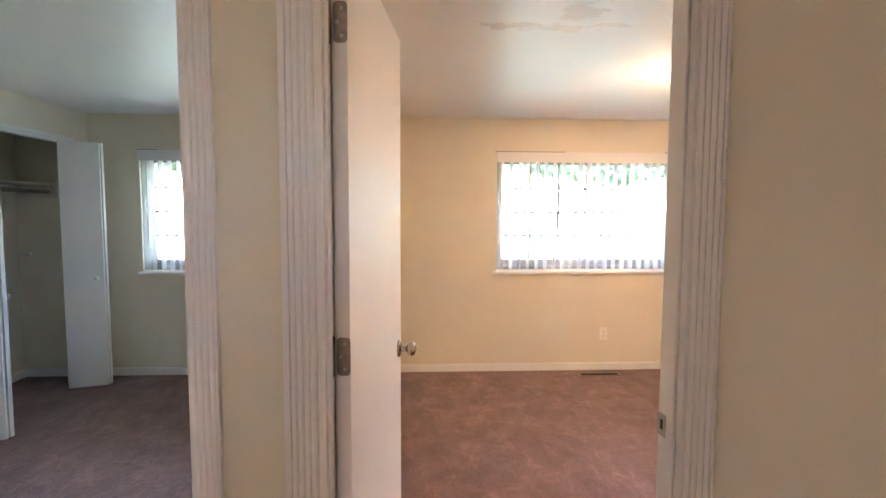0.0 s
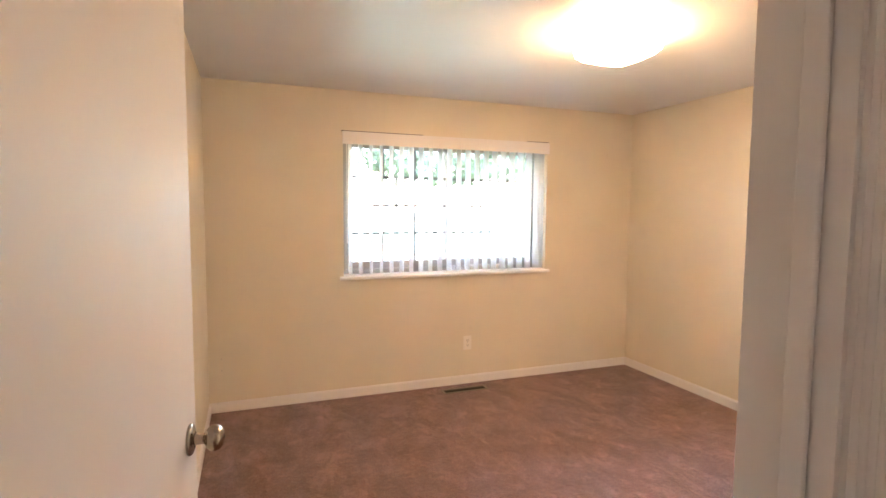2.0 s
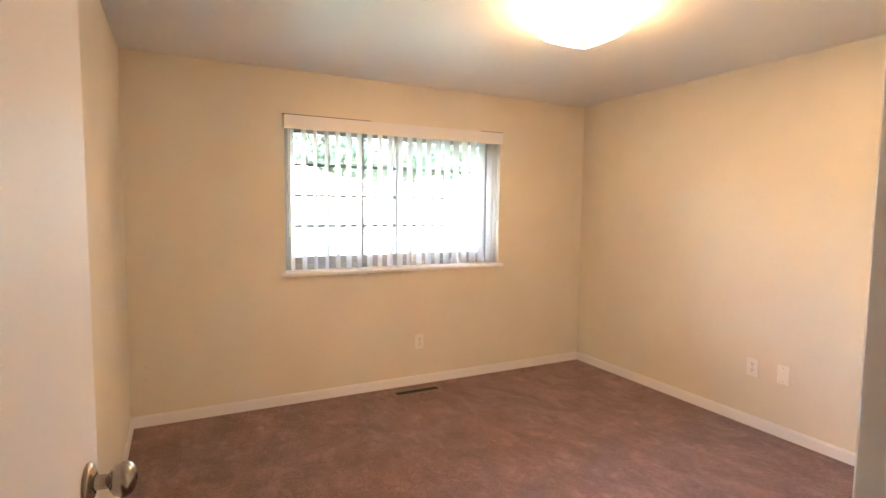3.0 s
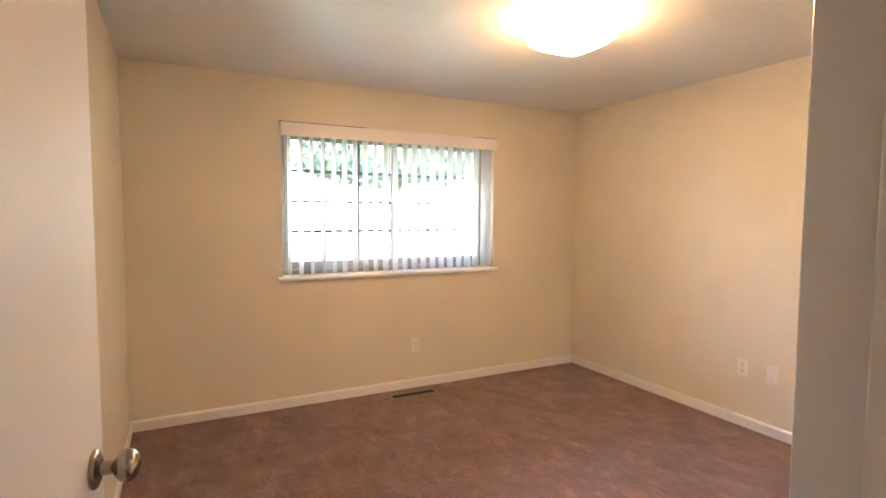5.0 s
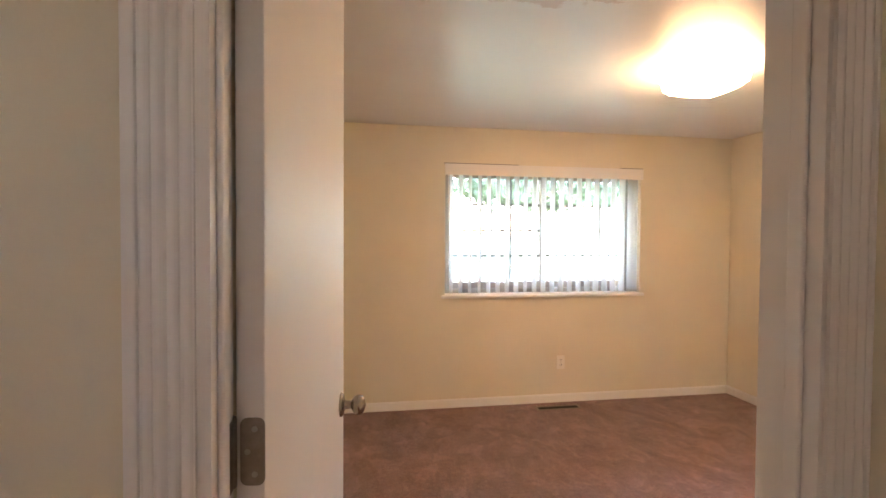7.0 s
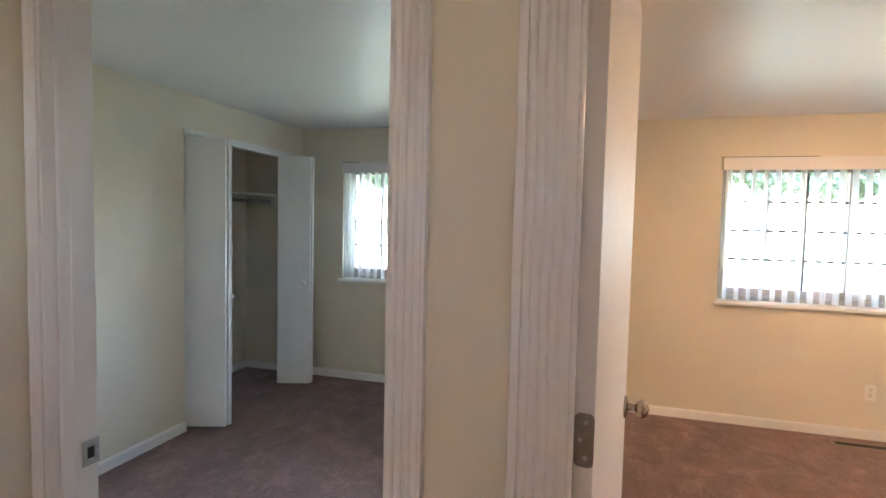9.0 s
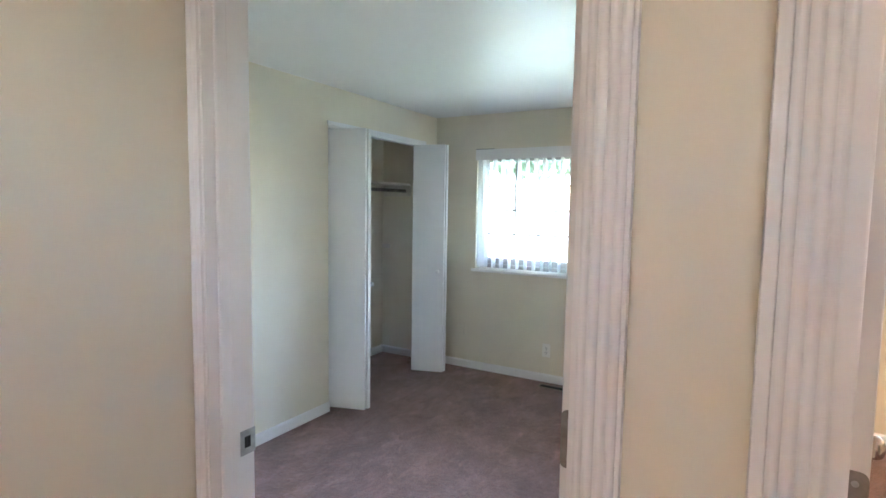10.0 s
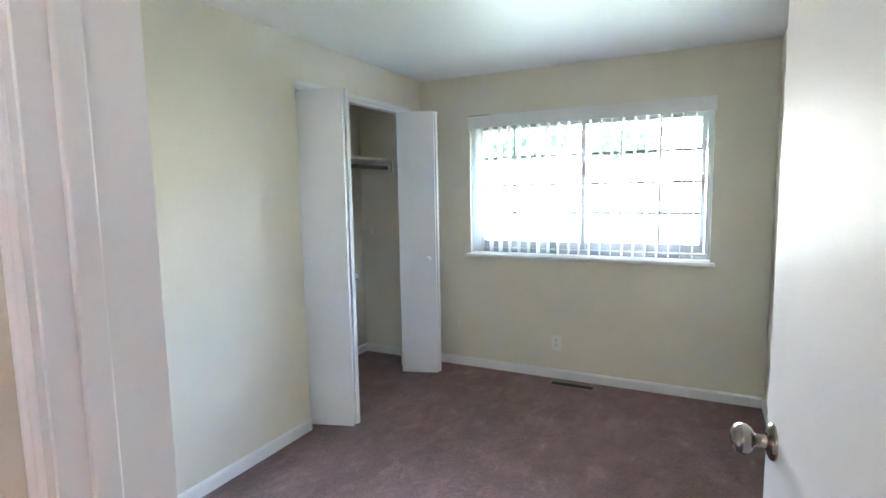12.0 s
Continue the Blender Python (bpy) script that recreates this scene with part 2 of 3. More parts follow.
# ---- plan ----
H = 2.335
FAR = 3.595
WT = 0.115
R0, R1 = -0.183, 0.651         # doorway of the warm room
L0, L1 = -1.263, -0.486        # doorway of the closet room
DOOR_H = 2.16
PART0, PART1 = -0.350, -0.200  # wall between the rooms
EAST = 3.415
WEST = -2.855
CL_BACK = -3.48
HALL_W, HALL_E, HALL_S = -1.298, 0.722, -3.3
CL0, CL1, CL_TOP = 2.108, 3.365, 2.072
RW = (0.756, 2.516, 0.943, 2.030)
LW = (-2.422, -0.697, 0.945, 2.020)

tagged(mesh_ob("floor", box(-3.6, 3.6, HALL_S - 0.2, FAR + 0.02, -0.12, 0.0), M_carpet), "taupe cut-pile carpet with vacuum marks, wall to wall", "carpet floor", kind="structure")
tagged(mesh_ob("ceiling", box(-3.6, 3.6, HALL_S - 0.2, FAR + 0.3, H, H + 0.15), M_ceiling), "flat white painted ceiling with an old water stain", "ceiling", kind="structure")
JT = 0.022
wall("wall_doors", "x", 0.0, WT, CL_BACK - 0.115, EAST + 0.115, 0, H,
     [(R0 - JT, R1 + JT, -0.01, DOOR_H + JT), (L0 - JT, L1 + JT, -0.01, DOOR_H + JT)], "cream painted hall wall with two doorways")
wall("wall_window_side", "x", FAR, 0.2, CL_BACK - 0.115, EAST + 0.115, 0, H, [RW, LW], "cream painted outer wall with two windows")
wall("wall_between_rooms", "y", PART0, PART1 - PART0, WT, FAR, 0, H)
wall("wall_east", "y", EAST, 0.115, WT, FAR, 0, H)
wall("wall_closet_front", "y", WEST - 0.115, 0.115, WT, FAR, 0, H, [(CL0, CL1, -0.01, CL_TOP)], "cream painted wall with a closet opening")
wall("wall_closet_back", "y", CL_BACK - 0.115, 0.115, WT, FAR, 0, H)
wall("wall_closet_end", "x", 1.35, 0.115, CL_BACK, WEST - 0.115, 0, H)
wall("wall_hall_west", "y", HALL_W - 0.115, 0.115, HALL_S, 0.0, 0, H, label="cream painted hall wall with a soft sheen")
# the hole is added out of view to let daylight onto the west wall
wall("wall_hall_east", "y", HALL_E, 0.115, HALL_S, 0.0, 0, H, [(-2.3, -1.9, 1.65, 2.05)], label="cream painted hall wall with an unseen high opening added for daylight")
wall("wall_hall_south", "x", HALL_S - 0.115, 0.115, HALL_W - 0.115, HALL_E + 0.115, 0, H)

# ---- trim ----
BASE_SEC = [(0, 0), (0, 0.012), (0.058, 0.012), (0.066, 0.008), (0.072, 0.003), (0.072, 0)]


def baseboard(a, b, out):
    bm = add_profile(bmesh.new(), BASE_SEC, (*a, 0.0), (*b, 0.0), (0, 0, 1), (*out, 0))
    return tagged(mesh_ob("baseboard", bm, M_trim), "narrow white painted wooden baseboard", "baseboard", kind="structure")


baseboard((PART1 + 0.012, FAR), (EAST - 0.012, FAR), (0, -1))
baseboard((EAST, WT), (EAST, FAR), (-1, 0))
baseboard((PART1, WT + 0.02), (PART1, FAR), (1, 0))
baseboard((R1 + 0.1, WT), (EAST - 0.012, WT), (0, 1))
baseboard((WEST + 0.012, FAR), (PART0 - 0.012, FAR), (0, -1))
baseboard((WEST, WT), (WEST, CL0), (1, 0))
baseboard((WEST, CL1), (WEST, FAR), (1, 0))
baseboard((PART0, WT + 0.02), (PART0, FAR), (-1, 0))
baseboard((WEST, WT), (L0 - 0.09, WT), (0, 1))
baseboard((CL_BACK, 1.465), (CL_BACK, FAR), (1, 0))
baseboard((CL_BACK + 0.012, FAR), (WEST - 0.115, FAR), (0, -1))

# fluted casing section: u across the face from the jamb side, v proud of the wall
CASING_W = 0.074
CASE_SEC = [(0, 0), (0, 0.007)]
for i in range(1, 49):
    u = CASING_W * i / 49
    body = 0.0105 + 0.0065 * u / CASING_W
    if u < 0.058:
        k = (u % 0.0145) / 0.0145
        groove = 0.0058 * (1 - min(1.0, 2.6 * min(k, 1 - k)) ** 0.6)
    else:
        groove = -0.0012 * min(1.0, (u - 0.058) / 0.002, (CASING_W - u) / 0.004)
    CASE_SEC.append((u, body - groove))
CASE_SEC += [(CASING_W, 0.010), (CASING_W, 0)]


def section(width):
    """The casing's section, ripped down to a width where a corner leaves no more room."""
    if width >= CASING_W:
        return CASE_SEC
    keep = [p for p in CASE_SEC[:-1] if p[0] < width]
    return keep + [(width, keep[-1][1]), (width, 0)]


def door_frame(x0, x1, left_w, right_w, left_rv, strike_side, label):
    f = tagged(base("door_frame", pose(0, 0, 0)), label, "door frame", kind="structure")
    part("jamb", box(x0 - JT, x0, -0.001, WT + 0.001, 0, DOOR_H), M_trim, f)
    part("jamb", box(x1, x1 + JT, -0.001, WT + 0.001, 0, DOOR_H), M_trim, f)
    part("jamb", box(x0 - JT, x1 + JT, -0.001, WT + 0.001, DOOR_H, DOOR_H + JT), M_trim, f)
    s0, s1 = 0.026, 0.054
    part("door_stop", box(x0, x0 + 0.009, s0, s1, 0, DOOR_H - 0.011, 0.003), M_trim, f)
    part("door_stop", box(x1 - 0.009, x1, s0, s1, 0, DOOR_H - 0.011, 0.003), M_trim, f)
    part("door_stop", box(x0, x1, s0, s1, DOOR_H - 0.011, DOOR_H, 0.003), M_trim, f)
    for y, out, wl, wr in ((-0.001, -1, left_w, right_w), (WT + 0.001, 1, CASING_W, CASING_W)):
        if out > 0:
            wl, wr = (CASING_W, 0.0) if strike_side == "left" else (0.0, CASING_W)
        rv = 0.008
        lv = left_rv if out < 0 else rv
        top = DOOR_H + rv
        if wl:
            part("casing", add_profile(bmesh.new(), section(wl), (x0 - lv, y, 0), (x0 - lv, y, top), (-1, 0, 0), (0, out, 0)), M_trim, f, "fluted white casing")
        if wr:
            part("casing", add_profile(bmesh.new(), section(wr), (x1 + rv, y, 0), (x1 + rv, y, top), (1, 0, 0), (0, out, 0)), M_trim, f, "fluted white casing")
        part("casing", add_profile(bmesh.new(), CASE_SEC, (x0 - lv - wl, y, top), (x1 + rv + wr, y, top), (0, 0, 1), (0, out, 0)), M_trim, f, "fluted white casing")
    # strike plate let into the latch jamb
    sx, sd = (x0, 1) if strike_side == "left" else (x1, -1)
    z = 0.955
    bm = bmesh.new()
    ya, yb, yh0, yh1 = 0.078, 0.118, 0.088, 0.106
    for (p, q, a, b) in ((ya, yb, z + 0.014, z + 0.029), (ya, yb, z - 0.029, z - 0.014), (ya, yh0, z - 0.014, z + 0.014), (yh1, yb, z - 0.014, z + 0.014)):
        add_box(bm, min(sx, sx + sd * 0.0025), max(sx, sx + sd * 0.0025), p, q, a, b)
    bmesh.ops.remove_doubles(bm, verts=bm.verts, dist=0.0001)
    plate = part("strike_plate", bm, M_strike, f, "small steel strike plate")
    part("latch_hole", box(min(sx, sx + sd * 0.0009), max(sx, sx + sd * 0.0009), yh0, yh1, z - 0.014, z + 0.014), M_slot, plate)
    for dz in (-0.0215, 0.0215):
        part("screw", add_lathe(bmesh.new(), [(0.004, 0.0), (0.0038, 0.001), (0, 0.0014)], pose(sx + sd * 0.0024, 0.098, z + dz, 0, 90 * sd, 0), 12), M_strike, plate)
    return f


frame_right = door_frame(R0, R1, CASING_W, 0.063, 0.016, "right", "white wooden door frame with fluted casing, warm-lit room")
frame_left = door_frame(L0, L1, 0.028, 0.064, 0.006, "left", "white wooden door frame with fluted casing, closet room")

# ---- doors ----
KNOB = [(0, 0), (0.033, 0), (0.034, 0.003), (0.031, 0.007), (0.024, 0.010), (0.016, 0.012)]
NECK = [(0.0125, 0.008), (0.0115, 0.020), (0.0115, 0.030), (0.0155, 0.034)]
BALL = [(0.0115, 0.032), (0.018, 0.034), (0.0245, 0.040), (0.0275, 0.048), (0.0275, 0.055), (0.0245, 0.062), (0.0185, 0.067), (0.009, 0.070), (0, 0.0705)]


def rounded_plate(bm, m, w, h, t, r=0.008, steps=4):
    pts = []
    for cx, cy, a0 in ((w / 2 - r, h / 2 - r, 0), (-w / 2 + r, h / 2 - r, 90), (-w / 2 + r, -h / 2 + r, 180), (w / 2 - r, -h / 2 + r, 270)):
        for i in range(steps + 1):
            a = radians(a0 + 90 * i / steps)
            pts.append((cx + r * math.cos(a), cy + r * math.sin(a)))
    lo = [bm.verts.new(m @ Vector((x, y, 0))) for x, y in pts]
    hi = [bm.verts.new(m @ Vector((x, y, t))) for x, y in pts]
    for i in range(len(pts)):
        j = (i + 1) % len(pts)
        bm.faces.new((lo[i], lo[j], hi[j], hi[i]))
    bm.faces.new(hi)
    bm.faces.new(lo[::-1])
    return bm


def swing_door(name, hinge_x, turn, flip, w, kz, label):
    """A flush door. Local x runs from the hinge along the slab, local y from the hall face (0) to the room face; flip -1 hinges it on the right."""
    t, top = 0.040, DOOR_H - 0.004
    d = tagged(base(name, pose(hinge_x, WT, 0, 0, 0, turn)), label, "door", kind="structure")
    def ys(a, b):
        return (a, b) if flip > 0 else (-b, -a)
    y0, y1 = ys(-t, 0)
    part("slab", box(0.003, w, y0, y1, 0.012, top, 0.0018, 2), M_door, d)
    kx = w - 0.062
    for side in (-1, 1):
        yy = (-t if side < 0 else 0.0) * flip
        m = pose(kx, yy, kz, 90 * side * -1 * flip, 0, 0)
        k = part("door_handle", add_lathe(bmesh.new(), BALL, m), M_nickel, d, "round aged nickel door knob", True)
        part("rose", add_lathe(bmesh.new(), KNOB, m), M_nickel, k, "", True)
        part("neck", add_lathe(bmesh.new(), NECK, m), M_nickel, k, "", True)
        part("keyhole", add_lathe(bmesh.new(), [(0.004, 0.0705), (0.004, 0.0712), (0, 0.0712)], m, 10), M_slot, k)
    ym = -t / 2 * flip
    part("latch_plate", rounded_plate(bmesh.new(), pose(w - 0.0003, ym, kz, 90, 0, 90), 0.025, 0.057, 0.0012, 0.004), M_strike, d)
    for hz in (1.944, 1.135, 0.29):
        hg = part("hinge", rounded_plate(bmesh.new(), pose(0.0032, ym - 0.003 * flip, hz, 90, 0, -90), 0.034, 0.096, 0.0022, 0.010), M_hinge, d, "dull steel butt hinge")
        part("hinge_pin", add_lathe(bmesh.new(), [(0, -0.052), (0.005, -0.050), (0.006, -0.047), (0.006, 0.047), (0.005, 0.050), (0, 0.053)], pose(0.0, 0.004 * flip, hz), 14), M_hinge, hg, "", True)
        for dz in (-0.032, 0.0, 0.032):
            part("screw", add_lathe(bmesh.new(), [(0.0042, 0), (0.0042, 0.0008), (0, 0.0012)], pose(0.0010, ym - (0.006 if dz else -0.004) * flip, hz + dz, 0, -90, 0), 12), M_strike, hg)
    return d


swing_door("door_1", R0 + 0.003, 82.9, 1, 0.808, 0.957, "white flush wooden door standing open against the wall")
swing_door("door_2", L1 - 0.004, 95.8, -1, 0.778, 0.976, "white flush wooden door standing open into the closet room")

# jamb leaves of the hinges
for x, sd, holder in ((R0, 1, frame_right), (L1, -1, frame_left)):
    for hz in (1.944, 1.135, 0.29):
        part("hinge_leaf", rounded_plate(bmesh.new(), pose(x, 0.096, hz, 90, 0, 90 * sd), 0.034, 0.096, 0.0018, 0.010), M_hinge, holder, "dull steel hinge leaf")


# ---- windows ----
def sky_portal(x0, x1, z0, z1):
    """Guides the sky's light through an opening; gives off none itself."""
    d = bpy.data.lights.new("sky_portal", "AREA")
    d.shape, d.size, d.size_y = "RECTANGLE", x1 - x0, z1 - z0
    d.energy = 1.0
    d.cycles.is_portal = True
    ob = new("sky_portal", d)
    ob.matrix_world = look(((x0 + x1) / 2, FAR + 0.21, (z0 + z1) / 2), ((x0 + x1) / 2, 0, (z0 + z1) / 2))


sky_portal(*RW)
sky_portal(*LW)


def window(name, x0, x1, z0, z1, label):
    w = tagged(base(name, pose(0, 0, 0)), label, "window", kind="structure")
    ya, yb = FAR + 0.11, FAR + 0.19
    fw = 0.038
    part("window_frame", box(x0, x1, ya, yb, z1 - fw - 0.03, z1, 0.003), M_frame, w)
    part("window_frame", box(x0, x1, ya, yb, z0, z0 + fw, 0.003), M_frame, w)
    part("window_frame", box(x0, x0 + fw, ya + 0.001, yb - 0.001, z0 + fw, z1 - fw - 0.03, 0.003), M_frame, w)
    part("window_frame", box(x1 - fw, x1, ya + 0.001, yb - 0.001, z0 + fw, z1 - fw - 0.03, 0.003), M_frame, w)
    xm = (x0 + x1) / 2
    zb, zt = z0 + fw + 0.002, z1 - fw - 0.032
    for k, (a, b, y) in enumerate(((x0 + fw + 0.002, xm + 0.02, ya + 0.012), (xm - 0.02, x1 - fw - 0.002, ya + 0.043))):
        sw, dp = 0.031, 0.026
        bm = box(a, a + sw, y, y + dp, zb, zt)
        add_box(bm, b - sw, b, y, y + dp, zb, zt)
        add_box(bm, a + sw, b - sw, y, y + dp, zb, zb + sw + 0.028)
        add_box(bm, a + sw, b - sw, y, y + dp, zt - sw, zt)
        sash = part("sash", bm, M_frame, w)
        ga, gb, gz0, gz1 = a + sw, b - sw, zb + sw + 0.028, zt - sw
        g = part("pane", box(ga, gb, y + 0.011, y + 0.015, gz0, gz1), M_glass, sash)
        g.visible_shadow = False
        for i in (1, 2):
            x = ga + (gb - ga) * i / 3
            part("muntin", box(x - 0.0075, x + 0.0075, y + 0.001, y + 0.010, gz0, gz1, 0.001, 1), M_muntin, sash)
        for i in (1, 2, 3):
            z = gz0 + (gz1 - gz0) * i / 4
            part("muntin", box(ga, gb, y + 0.0005, y + 0.0095, z - 0.010, z + 0.010, 0.001, 1), M_muntin, sash)
        if k == 1:
            for z in (z0 + 0.36, z0 + 0.62):
                part("latch", box(a + 0.006, a + 0.026, y - 0.036, y, z - 0.03, z + 0.03, 0.004), M_frame, sash)
    part("window_sill", box(x0 - 0.03, x1 + 0.03, FAR - 0.035, FAR - 0.002, z0 - 0.026, z0 - 0.001, 0.005), M_trim, w, "white painted sill")
    part("window_stool", box(x0, x1, FAR - 0.01, ya, z0 - 0.02, z0 + 0.004, 0.002), M_trim, w)
    return w


window("window_1", *RW, "grey-framed sliding window with grille bars, warm-lit room")
window("window_2", *LW, "grey-framed sliding window with grille bars, closet room")


def vertical_blind(x0, x1, z0, z1, turn, stack, dark_runs, label):
    b = tagged(base("vertical_blind", pose(0, 0, 0)), label, "blind", "vertical blinds")
    bm = box(x0 - 0.004, x1 + 0.008, FAR - 0.026, FAR - 0.020, z1 - 0.092, z1 + 0.002, 0.0015)
    part("valance", bm, M_valance, b, "flat white valance")
    for x in (x0 - 0.004, x1 + 0.003):
        part("valance_return", box(x, x + 0.005, FAR - 0.020, FAR - 0.001, z1 - 0.092, z1 + 0.002), M_valance, b)
    # thin dark strips along parts of the valance's top edge
    for a, b2 in dark_runs:
        part("dark_line", box(a, b2, FAR - 0.0235, FAR - 0.0005, z1 + 0.0022, z1 + 0.0062), M_slot, b, "thin dark line along the top edge")
    part("head_rail", box(x0 + 0.004, x1 - 0.004, FAR + 0.022, FAR + 0.060, z1 - 0.045, z1 - 0.004, 0.003), M_valance, b)
    # one gently bowed vane
    vw, zb, zt = 0.080, z0 + 0.012, z1 - 0.05
    bm = bmesh.new()
    cols = []
    for i in range(7):
        u = (i / 6 - 0.5) * vw
        v = 0.006 * (1 - (2 * u / vw) ** 2)
        cols.append([[bm.verts.new((u, v + d, z)) for z in (zb, zt)] for d in (0, 0.0009)])
    for c0, c1 in zip(cols, cols[1:]):
        for d in (0, 1):
            bm.faces.new((c0[d][0], c1[d][0], c1[d][1], c0[d][1]))
        for e in (0, 1):
            bm.faces.new((c0[0][e], c1[0][e], c1[1][e], c0[1][e]))
    for c in (cols[0], cols[-1]):
        bm.faces.new((c[0][0], c[0][1], c[1][1], c[1][0]))
    first = part("vane", bm, M_vane, b, "", True)
    n = 21
    start, end = (0.085, 0.105) if stack == "left" else (0.06, 0.07)
    span = x1 - x0 - start - end
    rng = random.Random(int(x0 * 1000) + 7)
    spots = [x0 + start + span * i / (n - 1) for i in range(n)]
    # the vane at the closed end hangs almost flat
    spots += [x0 + 0.042] if stack == "left" else [x1 - 0.030]
    for i, x in enumerate(spots):
        flat = 40 if stack == "left" and i == n else None
        v = first if i == 0 else new("vane", first.data)
        v.parent = b
        v.matrix_basis = pose(x, FAR + (0.045 if flat is None else 0.030), 0, 0, 0, turn + rng.uniform(-5, 5) if flat is None else flat)
        carrier = part("carrier", box(x - 0.004, x + 0.004, FAR + 0.038, FAR + 0.050, zt - 0.004, zt + 0.006), M_valance, v)
        carrier.matrix_parent_inverse = v.matrix_basis.inverted()
    # tilt wand hanging at one end
    wx = x0 + 0.05 if stack == "left" else x0 + 0.03
    part("tilt_wand", add_lathe(bmesh.new(), [(0, z0 + 0.25), (0.004, z0 + 0.25), (0.004, z1 - 0.05), (0, z1 - 0.05)], pose(wx, FAR + 0.012, 0), 10), M_valance, b)
    return b


vertical_blind(*RW, 98, "right", ((RW[0] - 0.012, RW[0] + 0.62), (RW[1] - 0.2, RW[1] + 0.004)), "white vertical blind with vanes turned open, warm-lit room")
vertical_blind(*LW, 90, "left", ((LW[0], LW[0] + 0.17),), "white vertical blind with vanes turned open, closet room")


# ---- outlets and floor registers ----
def outlet(m, duplex, label, cover=M_plate):
    o = tagged(base("wall_outlet" if duplex else "wall_plate", m), label, "outlet" if duplex else "wall plate", "wall plates")
    part("cover_plate", rounded_plate(bmesh.new(), Matrix(), 0.072, 0.116, 0.005, 0.006), cover, o)
    if duplex:
        for dz in (-0.021, 0.021):
            r = part("receptacle", rounded_plate(bmesh.new(), pose(0, dz, 0.004), 0.034, 0.028, 0.003, 0.009), M_plate, o)
            for dx in (-0.0065, 0.0065):
                part("slot", box(dx - 0.0014, dx + 0.0014, dz - 0.001, dz + 0.009, 0.0069, 0.0074), M_slot, r)
            part("slot", box(-0.0025, 0.0025, dz - 0.010, dz - 0.005, 0.0069, 0.0074), M_slot, r)
        part("screw", add_lathe(bmesh.new(), [(0.0032, 0.005), (0.003, 0.0062), (0, 0.0066)], Matrix(), 12), M_strike, o)
    else:
        part("jack", box(-0.007, 0.007, -0.007, 0.007, 0.004, 0.008, 0.001), cover, o)
        for dz in (-0.042, 0.042):
            part("screw", add_lathe(bmesh.new(), [(0.0032, 0.005), (0.003, 0.0062), (0, 0.0066)], pose(0, dz, 0), 12), M_strike, o)
    return o


def on_far(x, z):
    return pose(x, FAR - 0.0005, z, 90, 0, 0)


outlet(on_far(1.782, 0.345), True, "ivory duplex outlet on the wall under the window")
outlet(on_far(-0.114, 0.345), False, "painted-over cable plate low on the wall", M_wall)
outlet(on_far(-1.718, 0.278), True, "ivory duplex outlet under the window")
outlet(on_far(-2.562, 0.365), False, "painted-over cable plate beside the closet", M_wall)
outlet(pose(EAST - 0.0005, 1.925, 0.392, 90, 0, -90), True, "ivory duplex outlet on the bare wall")
outlet(pose(EAST - 0.0005, 1.730, 0.396, 90, 0, -90), False, "ivory blank plate beside an outlet")


def register(x0, x1, y, label):
    r = tagged(base("floor_register", pose((x0 + x1) / 2, y, 0.0)), label, "floor vent", "floor registers")
    w, d = (x1 - x0) / 2, 0.045
    bm = box(-w, w, -d, -d + 0.012, 0.0, 0.007, 0.002)
    add_box(bm, -w, w, d - 0.012, d, 0.0, 0.007, 0.002)
    add_box(bm, -w, -w + 0.018, -d + 0.012, d - 0.012, 0.0, 0.007)
    add_box(bm, w - 0.018, w, -d + 0.012, d - 0.012, 0.0, 0.007)
    part("frame", bm, M_vent, r)
    part("backing", box(-w + 0.018, w - 0.018, -d + 0.012, d - 0.012, 0.0004, 0.0015), M_slot, r)
    n = 22
    for i in range(n):
        x = -w + 0.024 + (2 * w - 0.048) * i / (n - 1)
        part("louver", box(x - 0.0016, x + 0.0016, -d + 0.012, d - 0.012, 0.0015, 0.0035), M_slot, r)
    part("bar", box(-w + 0.018, w - 0.018, -0.003, 0.003, 0.0015, 0.0045), M_slot, r)
    return r


register(1.505, 1.893, 3.44, "beige metal floor register in the carpet below the window")
register(-1.74, -1.40, 3.475, "beige metal floor register in the carpet below the window, dusty")


